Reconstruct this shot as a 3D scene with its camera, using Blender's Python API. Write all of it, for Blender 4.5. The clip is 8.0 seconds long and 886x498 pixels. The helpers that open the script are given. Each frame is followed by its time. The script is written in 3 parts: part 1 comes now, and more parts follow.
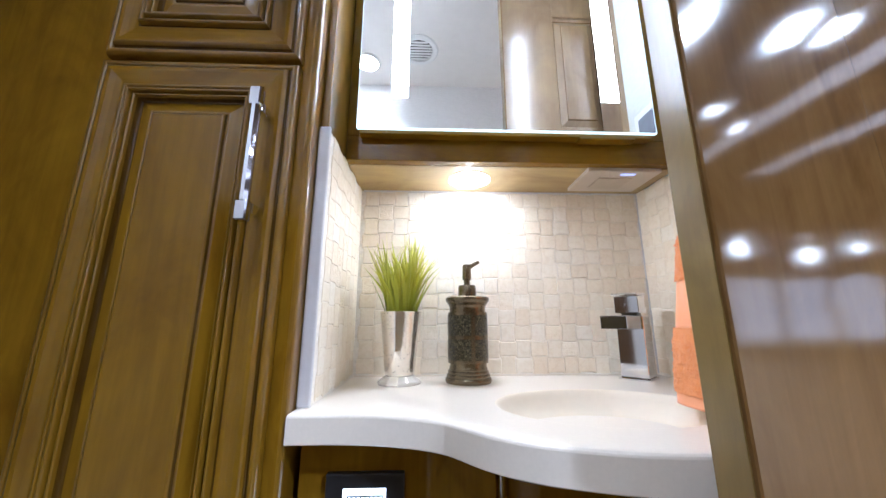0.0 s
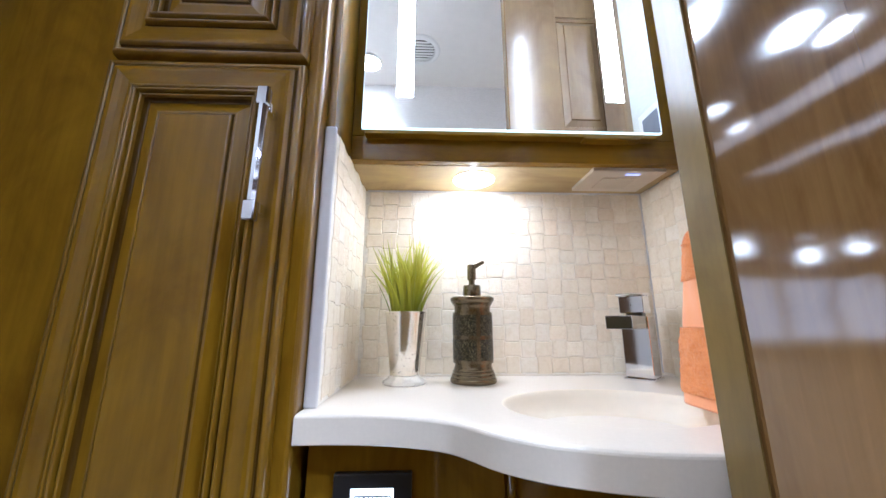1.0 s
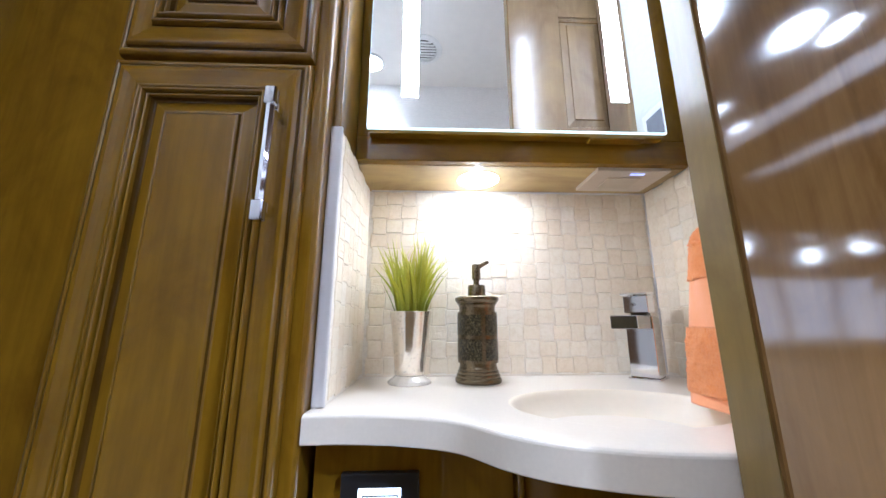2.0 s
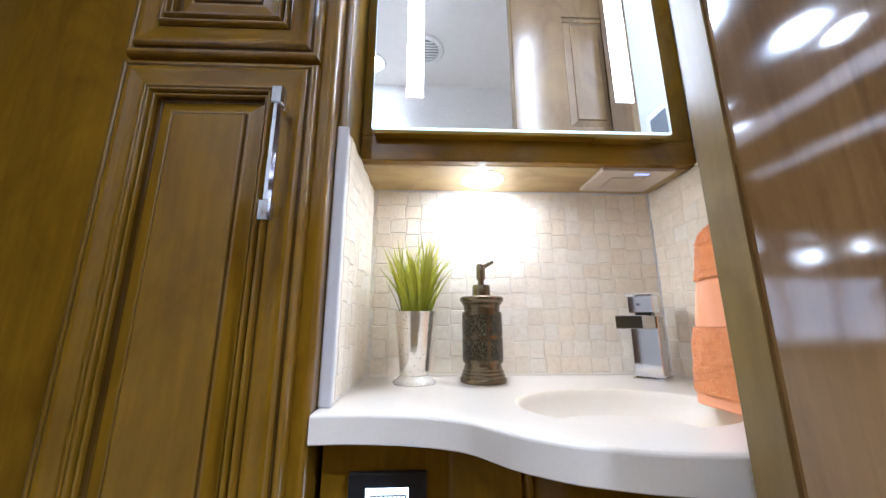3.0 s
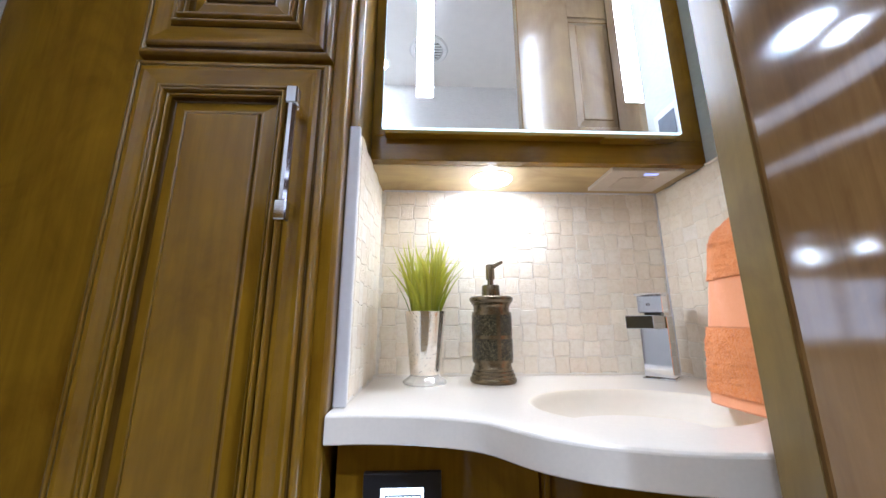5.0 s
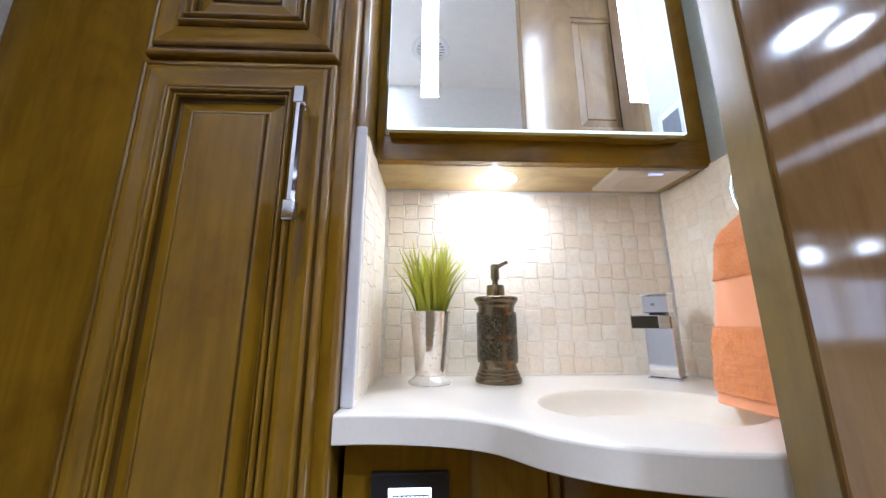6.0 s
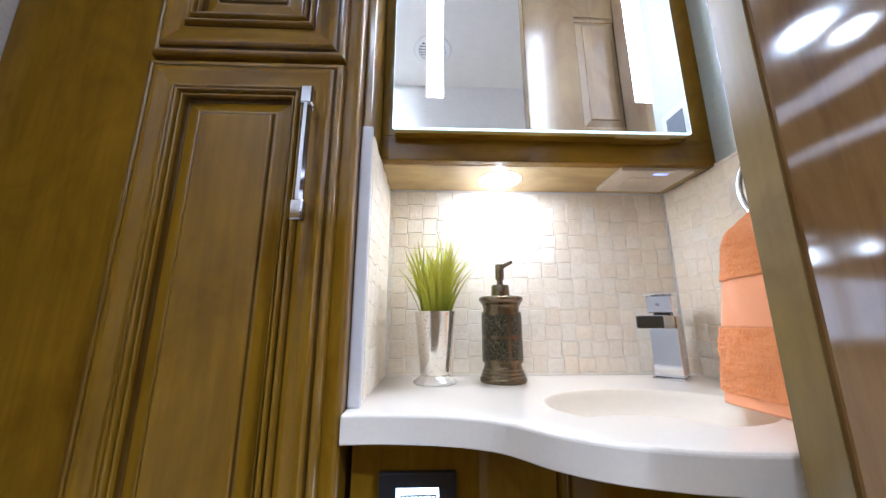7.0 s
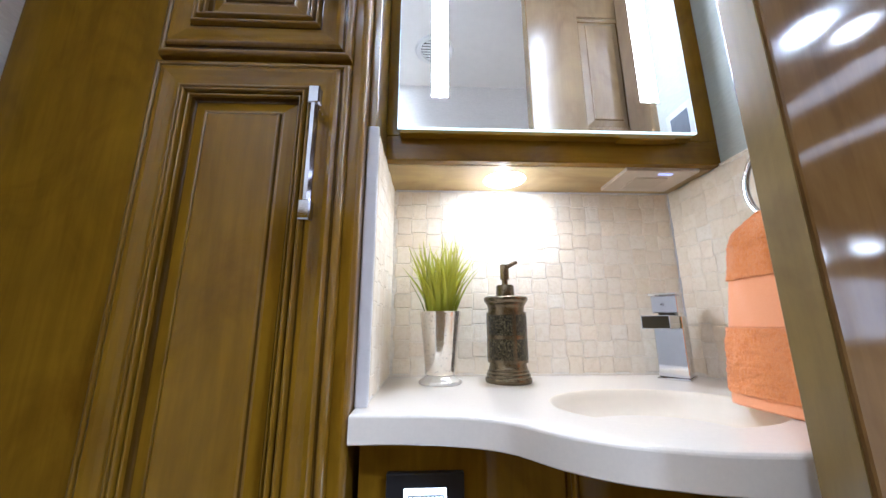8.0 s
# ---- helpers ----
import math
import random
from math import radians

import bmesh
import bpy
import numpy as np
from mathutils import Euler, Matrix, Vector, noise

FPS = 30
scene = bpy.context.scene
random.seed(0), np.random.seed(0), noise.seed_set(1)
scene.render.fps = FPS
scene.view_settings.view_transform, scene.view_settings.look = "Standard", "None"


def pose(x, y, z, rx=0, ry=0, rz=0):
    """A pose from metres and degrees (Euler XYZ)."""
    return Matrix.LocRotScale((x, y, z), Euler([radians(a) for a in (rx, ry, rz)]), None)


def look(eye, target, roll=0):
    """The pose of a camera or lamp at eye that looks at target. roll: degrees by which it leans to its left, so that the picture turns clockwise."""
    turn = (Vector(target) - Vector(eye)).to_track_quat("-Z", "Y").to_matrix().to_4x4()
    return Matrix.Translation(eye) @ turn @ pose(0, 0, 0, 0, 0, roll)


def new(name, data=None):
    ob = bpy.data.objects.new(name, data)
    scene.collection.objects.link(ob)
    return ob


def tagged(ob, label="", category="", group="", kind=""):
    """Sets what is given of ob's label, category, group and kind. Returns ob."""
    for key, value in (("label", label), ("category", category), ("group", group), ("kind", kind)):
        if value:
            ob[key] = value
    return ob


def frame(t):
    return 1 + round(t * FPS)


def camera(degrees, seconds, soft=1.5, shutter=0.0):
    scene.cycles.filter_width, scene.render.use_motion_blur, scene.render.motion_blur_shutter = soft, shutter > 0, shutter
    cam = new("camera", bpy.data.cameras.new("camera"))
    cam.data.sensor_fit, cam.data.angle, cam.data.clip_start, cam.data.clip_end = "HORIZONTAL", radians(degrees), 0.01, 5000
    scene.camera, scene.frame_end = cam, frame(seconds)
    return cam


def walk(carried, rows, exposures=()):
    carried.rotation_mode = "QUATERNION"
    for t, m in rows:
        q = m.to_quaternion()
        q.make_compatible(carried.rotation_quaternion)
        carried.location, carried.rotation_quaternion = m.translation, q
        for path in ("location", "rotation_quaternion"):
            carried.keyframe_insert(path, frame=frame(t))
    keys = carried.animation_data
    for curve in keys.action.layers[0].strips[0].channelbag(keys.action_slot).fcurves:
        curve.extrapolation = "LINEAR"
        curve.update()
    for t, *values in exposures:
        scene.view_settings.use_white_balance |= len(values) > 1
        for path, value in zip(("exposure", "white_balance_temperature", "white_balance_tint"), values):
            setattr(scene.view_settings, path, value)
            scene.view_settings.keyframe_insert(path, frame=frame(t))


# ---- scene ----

# ---------------------------------------------------------------- camera
cam = camera(105.2, 8.0, 1.5)
AHEAD, ROLL = Vector((0.03872, 0.97609, 0.21391)), -0.09
EYES = [
    (0.0, 0.1169, -0.5635, 0.9497), (0.5, 0.1134, -0.5632, 0.9497), (1.0, 0.1097, -0.5630, 0.9497),
    (1.5, 0.1062, -0.5629, 0.9496), (3.0, 0.0956, -0.5627, 0.9494), (3.5, 0.0921, -0.5626, 0.9494),
    (4.0, 0.0885, -0.5626, 0.9494), (4.5, 0.0850, -0.5624, 0.9494), (6.0, 0.0742, -0.5619, 0.9494),
    (6.5, 0.0706, -0.5618, 0.9494), (7.0, 0.0670, -0.5617, 0.9494), (7.5, 0.0634, -0.5615, 0.9494),
    (8.0, 0.0598, -0.5611, 0.9495),
]
walk(cam, [(t, look((x, y, z), Vector((x, y, z)) + AHEAD, ROLL)) for t, x, y, z in EYES], [(0.0, 1.38, 5240, 11), (8.0, 1.38, 5240, 11)])

# ---------------------------------------------------------------- light
world = bpy.data.worlds.new("room_air")
world.use_nodes = True
world.node_tree.nodes["Background"].inputs[0].default_value = (0.9, 0.92, 1.0, 1)
world.node_tree.nodes["Background"].inputs[1].default_value = 0.05
scene.world = world

CEIL = 1.95
PUCK = (0.180, -0.052, 1.1766)
DOWNLIGHTS = [(-0.13, -0.86), (0.996, -1.132), (1.366, -1.140), (1.524, -1.134), (1.483, -1.600), (1.720, -1.735)]
SHELF_PUCKS = [(2.215, 1.440), (2.661, 1.385), (3.046, 1.466)]


def lamp(name, place, power, size, colour, spread=180):
    data = bpy.data.lights.new(name, "AREA")
    data.shape, data.size, data.energy, data.color = "DISK", size, power, colour
    data.spread = radians(spread)
    ob = new(name, data)
    ob.location = place
    return ob


lamp("puck_lamp", (PUCK[0], PUCK[1], 1.1722), 0.110, 0.060, (1.0, 0.965, 0.93), 180)
bulb = bpy.data.lights.new("puck_bulb", "POINT")
bulb.energy, bulb.shadow_soft_size, bulb.color = 0.080, 0.003, (1.0, 0.96, 0.92)
new("puck_bulb", bulb).location = (PUCK[0], PUCK[1], 1.1630)
for dx, dy in DOWNLIGHTS:
    lamp("downlight_lamp", (dx, dy, CEIL - 0.012), 1.35 if dx < 0 else 8.8, 0.075 if dx < 0 else 0.085, (0.90, 0.94, 1.0), 94 if dx < 0 else 120)

# ---------------------------------------------------------------- materials


def shader(name):
    m = bpy.data.materials.new(name)
    m.use_nodes = True
    return m, m.node_tree.nodes, m.node_tree.links, m.node_tree.nodes["Principled BSDF"]


def ramp(nodes, links, source, stops):
    r = nodes.new("ShaderNodeValToRGB")
    while len(r.color_ramp.elements) < len(stops):
        r.color_ramp.elements.new(0.5)
    for e, (at, c) in zip(r.color_ramp.elements, stops):
        e.position, e.color = at, (*c, 1)
    links.new(source, r.inputs[0])
    return r.outputs[0]


def coords(nodes, links, scale=(1, 1, 1), turn=(0, 0, 0), kind="POINT"):
    g = nodes.new("ShaderNodeNewGeometry")
    mp = nodes.new("ShaderNodeMapping")
    mp.vector_type = kind
    mp.inputs["Scale"].default_value, mp.inputs["Rotation"].default_value = scale, turn
    links.new(g.outputs["Position"], mp.inputs[0])
    return mp.outputs[0]


def noise_tex(nodes, links, where, scale, detail=4.0, rough=0.55, warp=0.0):
    n = nodes.new("ShaderNodeTexNoise")
    n.inputs["Scale"].default_value, n.inputs["Detail"].default_value = scale, detail
    n.inputs["Roughness"].default_value, n.inputs["Distortion"].default_value = rough, warp
    links.new(where, n.inputs["Vector"])
    return n.outputs[0]


def bump(nodes, links, height, strength, distance, after=None):
    b = nodes.new("ShaderNodeBump")
    b.inputs["Strength"].default_value, b.inputs["Distance"].default_value = strength, distance
    links.new(height, b.inputs["Height"])
    if after is not None:
        links.new(after, b.inputs["Normal"])
    return b.outputs[0]


def mix(nodes, links, a, b, fac, kind="MIX"):
    m = nodes.new("ShaderNodeMix")
    m.data_type, m.blend_type = "RGBA", kind
    for value, key in ((fac, 0), (a, 6), (b, 7)):
        if isinstance(value, (int, float)):
            m.inputs[key].default_value = value
        elif isinstance(value, tuple):
            m.inputs[key].default_value = (*value, 1)
        else:
            links.new(value, m.inputs[key])
    return m.outputs[2]


def plain(name, colour, rough=0.5, metal=0.0, grain=0.06, scale=60.0, relief=0.0002, coat=0.0):
    """A plain surface with slight mottling and fine relief."""
    m, n, l, p = shader(name)
    w = coords(n, l)
    t = noise_tex(n, l, w, scale, 5)
    lo, hi = tuple(c * (1 - grain) for c in colour), tuple(min(1, c * (1 + grain)) for c in colour)
    l.new(ramp(n, l, t, [(0.3, lo), (0.7, hi)]), p.inputs["Base Color"])
    p.inputs["Roughness"].default_value, p.inputs["Metallic"].default_value = rough, metal
    p.inputs["Coat Weight"].default_value = coat
    if relief:
        l.new(bump(n, l, noise_tex(n, l, w, scale * 6, 3), 0.3, relief), p.inputs["Normal"])
    return m


def wood(name, dark, mid, light, axis="z", rough=0.3, wave=0.0, coat=0.48, gloss=0.03, haze=0.09):
    """Stained, glazed and lacquered hardwood; grain runs along the axis."""
    m, n, l, p = shader(name)
    s = {"z": (1, 1, 0.06), "x": (0.06, 1, 1), "y": (1, 0.06, 1)}[axis]
    fine = noise_tex(n, l, coords(n, l, s), 110, 6, 0.6, 0.5)
    broad = noise_tex(n, l, coords(n, l, tuple(0.5 + 0.5 * v for v in s)), 13, 5, 0.6, 0.9)
    c = ramp(n, l, fine, [(0.2, dark), (0.5, mid), (0.85, light)])
    c2 = ramp(n, l, broad, [(0.28, (0.60, 0.51, 0.38)), (0.5, (0.93, 0.91, 0.88)), (0.7, (1.12, 1.12, 1.0))])
    l.new(mix(n, l, c, c2, 0.9, "MULTIPLY"), p.inputs["Base Color"])
    p.inputs["Roughness"].default_value, p.inputs["Specular IOR Level"].default_value = rough, gloss
    p.inputs["Coat Weight"].default_value, p.inputs["Coat Roughness"].default_value = coat, haze
    nb = bump(n, l, fine, 0.08, 0.0003)
    if wave:
        slope = coords(n, l, (1.6, 1.0, 1.0), (0, radians(-20), 0), "TEXTURE")
        sw = noise_tex(n, l, slope, 26.0, 2, 0.4, 0.4)
        nb = bump(n, l, sw, 1.0, wave)
        l.new(nb, p.inputs["Coat Normal"])
    l.new(nb, p.inputs["Normal"])
    return m


WD, WM, WL = (0.172, 0.089, 0.0040), (0.215, 0.113, 0.0052), (0.262, 0.142, 0.0075)
WOOD = wood("stained_wood", WD, WM, WL)
WOOD_X = wood("stained_wood_rail", WD, WM, WL, "x")
SIDE_WOOD = wood("stained_wood_end", WD, WM, WL, "z", 0.3, 0.0, 1.0, 0.2, 0.20)
BEAD_WOOD = wood("stained_wood_bead", WD, WM, WL, "z", 0.3, 0.0, 1.0, 0.3, 0.10)
GLAZE = wood("dark_glaze_wood", (0.060, 0.028, 0.003), (0.085, 0.042, 0.005), (0.11, 0.056, 0.008))
DOOR_WOOD = wood("lacquered_door_wood", (0.125, 0.066, 0.020), (0.155, 0.084, 0.027), (0.190, 0.104, 0.035), "z", 0.45, 0.00022, 1.0, 0.0, 0.080)
# paler, greyer base than DOOR_WOOD stands in for strip-light sheen on this side
DOOR_BACK = wood("lacquered_door_back", (0.145, 0.096, 0.048), (0.170, 0.115, 0.060), (0.195, 0.134, 0.072), "z", 0.32, 0.0004, 1.0, 0.4, 0.20)
VENEER = wood("pale_veneer", (0.42, 0.305, 0.130), (0.455, 0.335, 0.148), (0.49, 0.365, 0.17), "x", 0.40, 0.0, 0.4, 0.2, 0.2)
HALL_WOOD = wood("hall_wood", (0.105, 0.060, 0.030), (0.135, 0.078, 0.040), (0.165, 0.098, 0.052), "y", 0.4, 0.0, 0.3, 0.1, 0.2)
EDGE_WOOD = wood("door_edge_wood", (0.200, 0.130, 0.034), (0.235, 0.155, 0.042), (0.270, 0.180, 0.052), "z", 0.35, 0.0, 0.55, 0.3, 0.20)


DOOR_WOOD.node_tree.nodes["Principled BSDF"].inputs["Coat IOR"].default_value = 1.65


def stone(name, rough_face):
    m, n, l, p = shader(name)
    w = coords(n, l)
    info = n.new("ShaderNodeObjectInfo")
    pale = 0.08 if rough_face else 0.0
    stops = [(0.0, (0.855, 0.75, 0.60)), (0.3, (0.87, 0.775, 0.63)), (0.65, (0.88, 0.795, 0.655)), (1.0, (0.90, 0.83, 0.715))]
    tone = ramp(n, l, info.outputs["Random"], [(at, tuple(v + pale for v in c)) for at, c in stops])
    cloud = ramp(n, l, noise_tex(n, l, w, 110, 6, 0.68, 0.8), [(0.3, (0.86, 0.82, 0.75)), (0.55, (1, 1, 1))])
    c = mix(n, l, tone, cloud, 0.7, "MULTIPLY")
    l.new(c, p.inputs["Base Color"])
    p.inputs["Roughness"].default_value = 0.55
    if rough_face:
        h = noise_tex(n, l, w, 240, 3, 0.6, 1.5)
        l.new(bump(n, l, h, 0.9, 0.0026), p.inputs["Normal"])
    else:
        h = noise_tex(n, l, w, 160, 6, 0.6)
        l.new(bump(n, l, h, 0.4, 0.0007), p.inputs["Normal"])
    return m


STONE, STONE_ROUGH = stone("honed_stone", False), stone("chiselled_stone", True)
GROUT = plain("grout", (0.88, 0.83, 0.75), 0.9, 0, 0.1, 200)
COUNTER = plain("solid_surface", (0.83, 0.760, 0.660), 0.28, 0, 0.02, 300, 0.00005, 0.3)
BASIN = plain("basin_ivory", (0.83, 0.765, 0.635), 0.4, 0, 0.015, 100, 0.0, 0.0)
CHROME = plain("chrome", (0.78, 0.79, 0.82), 0.06, 1.0, 0.02, 40, 0.0)
NICKEL = plain("satin_nickel", (0.50, 0.50, 0.53), 0.07, 1.0, 0.04, 60, 0.00003)
for m_ in (NICKEL,):
    n_, l_ = m_.node_tree.nodes, m_.node_tree.links
    l_.new(bump(n_, l_, noise_tex(n_, l_, coords(n_, l_, (1, 1, 0.5)), 55, 1), 0.5, 0.0010), n_["Principled BSDF"].inputs["Normal"])
TRIM = plain("white_trim", (0.64, 0.62, 0.63), 0.3, 0.0, 0.03, 80)
BRONZE = plain("oil_rubbed_bronze", (0.178, 0.140, 0.084), 0.27, 0.76, 0.35, 45, 0.0003)
WHITE = plain("white_plastic", (0.80, 0.78, 0.74), 0.4, 0, 0.02, 60)
PLATE = plain("tan_plastic", (0.55, 0.47, 0.38), 0.4, 0, 0.03, 60)
PLATE_DIM = plain("tan_plastic_lid", (0.50, 0.42, 0.33), 0.45, 0, 0.03, 60)
BLACK = plain("black_plastic", (0.018, 0.018, 0.02), 0.35, 0, 0.15, 90)
# shade inside hollows, put into one dark colour
DARK = plain("cavity_shade", (0.03, 0.022, 0.008), 0.25)
CEILING = plain("ceiling_vinyl", (0.84, 0.80, 0.735), 0.75, 0, 0.02, 30)
FLOOR = plain("floor_tile", (0.17, 0.145, 0.125), 0.35, 0, 0.12, 12)
SCREEN = plain("grey_screen", (0.16, 0.18, 0.21), 0.15)
GREY = plain("grey_bezel", (0.60, 0.61, 0.64), 0.4)


def wallpaper(name, colour):
    m, n, l, p = shader(name)
    t = noise_tex(n, l, coords(n, l, (1, 1, 7), (radians(6), 0, 0)), 75, 6, 0.7, 0.8)
    lo, hi = tuple(c * 0.88 for c in colour), tuple(min(1, c * 1.06) for c in colour)
    l.new(ramp(n, l, t, [(0.3, lo), (0.65, hi)]), p.inputs["Base Color"])
    p.inputs["Roughness"].default_value = 0.7
    l.new(bump(n, l, t, 0.5, 0.0012), p.inputs["Normal"])
    return m


PAPER = wallpaper("grasscloth_wallpaper", (0.52, 0.545, 0.500))
PAPER_LIGHT = wallpaper("pale_wallpaper", (0.84, 0.82, 0.785))


def glow(name, colour, strength):
    m, n, l, p = shader(name)
    p.inputs["Base Color"].default_value = (*colour, 1)
    p.inputs["Emission Color"].default_value = (*colour, 1)
    p.inputs["Emission Strength"].default_value = strength
    return m


LED = glow("led_strip", (0.98, 0.98, 1.0), 17.0)
PUCK_GLOW = glow("puck_lens", (1.0, 0.985, 0.96), 16.0)
DOWN_GLOW = glow("downlight_lens", (0.97, 0.98, 1.0), 14.0)
DAYLIGHT = glow("daylight", (0.84, 0.88, 1.0), 1.15)
COVE = glow("cove_strip", (0.92, 0.92, 1.0), 0.85)
LCD = glow("lcd_backlight", (0.86, 0.93, 1.0), 1.5)
INDICATOR = glow("indicator_lamp", (0.45, 0.5, 0.95), 0.45)
LCD_INK = plain("lcd_ink", (0.05, 0.06, 0.08), 0.5, 0, 0.02, 60, 0)
MIRROR = plain("mirror_silver", (0.93, 0.94, 0.94), 0.0, 1.0, 0.0, 10, 0)
# faint emission stands in for light caught along the mirror's edges
GLASS_EDGE = glow("glowing_glass_edge", (0.80, 0.98, 0.93), 0.7)

m, n, l, p = shader("mercury_glass")
w = coords(n, l)
v = n.new("ShaderNodeTexVoronoi")
v.inputs["Scale"].default_value = 215
l.new(w, v.inputs["Vector"])
spots = ramp(n, l, v.outputs["Distance"], [(0.0, (0.10, 0.085, 0.06)), (0.14, (0.16, 0.14, 0.1)), (0.22, (0.88, 0.84, 0.76))])
patch = ramp(n, l, noise_tex(n, l, w, 55, 4, 0.7), [(0.36, (0, 0, 0)), (0.45, (1, 1, 1))])
l.new(mix(n, l, (0.86, 0.82, 0.75), spots, patch), p.inputs["Base Color"])
p.inputs["Metallic"].default_value, p.inputs["Roughness"].default_value = 0.84, 0.14
l.new(bump(n, l, noise_tex(n, l, w, 45, 2), 0.25, 0.002), p.inputs["Normal"])
MERCURY = m

m, n, l, p = shader("moulded_glass_foot")
p.inputs["Base Color"].default_value = (0.80, 0.77, 0.70, 1)
p.inputs["Roughness"].default_value, p.inputs["Metallic"].default_value = 0.12, 0.45
l.new(bump(n, l, noise_tex(n, l, coords(n, l), 120, 3), 0.3, 0.002), p.inputs["Normal"])
FOOT = m

m, n, l, p = shader("crushed_glass_mosaic")
w = coords(n, l)
v = n.new("ShaderNodeTexVoronoi")
v.inputs["Scale"].default_value = 1150
l.new(w, v.inputs["Vector"])
c = ramp(n, l, v.outputs["Color"], [(0.25, (0.010, 0.008, 0.005)), (0.62, (0.045, 0.036, 0.018)), (0.93, (0.42, 0.35, 0.19))])
l.new(c, p.inputs["Base Color"])
p.inputs["Roughness"].default_value, p.inputs["Metallic"].default_value = 0.22, 0.35
l.new(bump(n, l, v.outputs["Distance"], 1.0, 0.0016), p.inputs["Normal"])
MOSAIC = m

m, n, l, p = shader("artificial_grass")
g = n.new("ShaderNodeNewGeometry")
sep = n.new("ShaderNodeSeparateXYZ")
l.new(g.outputs["Position"], sep.inputs[0])
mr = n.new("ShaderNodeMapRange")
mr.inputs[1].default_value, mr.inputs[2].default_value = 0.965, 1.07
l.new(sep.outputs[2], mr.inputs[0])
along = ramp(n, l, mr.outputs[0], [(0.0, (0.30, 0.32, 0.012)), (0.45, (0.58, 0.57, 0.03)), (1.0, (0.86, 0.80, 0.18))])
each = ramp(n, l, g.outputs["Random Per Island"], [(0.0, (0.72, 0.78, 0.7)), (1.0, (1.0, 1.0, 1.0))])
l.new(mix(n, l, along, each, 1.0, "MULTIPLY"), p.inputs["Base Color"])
p.inputs["Roughness"].default_value = 0.42
p.inputs["Subsurface Weight"].default_value = 0.0
GRASS = m


def terry(name, lo, hi, scale, relief, tufted=0.0):
    m, n, l, p = shader(name)
    w = coords(n, l)
    t = noise_tex(n, l, w, scale, 4, 0.7, 0.5)
    fleck = ramp(n, l, noise_tex(n, l, w, scale * 0.36, 3, 0.6, 0.8), [(0.34, (0.74, 0.52, 0.36)), (0.43, (1, 1, 1))])
    l.new(mix(n, l, ramp(n, l, t, [(0.3, lo), (0.6, hi)]), fleck, tufted, "MULTIPLY"), p.inputs["Base Color"])
    p.inputs["Roughness"].default_value = 0.95
    p.inputs["Sheen Weight"].default_value = 0.35
    l.new(bump(n, l, t, 0.9, relief), p.inputs["Normal"])
    return m


TERRY = terry("orange_terry", (0.88, 0.26, 0.045), (0.97, 0.35, 0.085), 420, 0.003, 0.30)
BAND = terry("orange_flat_weave", (0.92, 0.38, 0.17), (0.96, 0.42, 0.20), 700, 0.0006)

# ---------------------------------------------------------------- mesh helpers


def part(name, bm, material, parent=None, label="", smooth=False):
    me = bpy.data.meshes.new(name)
    if smooth:
        for f in bm.faces:
            f.smooth = True
    bmesh.ops.recalc_face_normals(bm, faces=bm.faces)
    bm.to_mesh(me)
    bm.free()
    if smooth:
        me.set_sharp_from_angle(angle=radians(38))
    for mat in (material if isinstance(material, (list, tuple)) else [material]):
        me.materials.append(mat)
    ob = new(name, me)
    ob.parent = parent
    if label:
        tagged(ob, label)
    return ob


def thing(name, at, label, category, group=""):
    ob = tagged(new(name), label, category, group)
    ob.location = at
    ob.empty_display_size = 0.05
    bpy.context.view_layer.update()
    return ob


def under(ob, parent):
    """Keep a part where it was built when its thing's empty stands elsewhere."""
    ob.parent = parent
    ob.matrix_parent_inverse = Matrix.Translation(parent.location).inverted()
    return ob


def box(lo, hi, bevel=0.0, segments=2, bm=None):
    bm = bm or bmesh.new()
    c = [(a + b) / 2 for a, b in zip(lo, hi)]
    s = [max(1e-5, b - a) for a, b in zip(lo, hi)]
    made = bmesh.ops.create_cube(bm, size=1, matrix=Matrix.Translation(c) @ Matrix.Diagonal((*s, 1)))
    if bevel:
        edges = {e for v in made["verts"] for e in v.link_edges}
        bmesh.ops.bevel(bm, geom=list(edges), offset=bevel, segments=segments, profile=0.5, affect="EDGES")
    return bm


def lathe(profile, seg=40, at=(0, 0, 0), bm=None, close=True):
    bm = bm or bmesh.new()
    rings = []
    for r, z in profile:
        rings.append([bm.verts.new((at[0] + r * math.cos(2 * math.pi * i / seg), at[1] + r * math.sin(2 * math.pi * i / seg), at[2] + z)) for i in range(seg)])
    for a, b in zip(rings, rings[1:]):
        for i in range(seg):
            bm.faces.new((a[i], a[(i + 1) % seg], b[(i + 1) % seg], b[i]))
    if close:
        bm.faces.new(rings[0])
        bm.faces.new(rings[-1])
    return bm


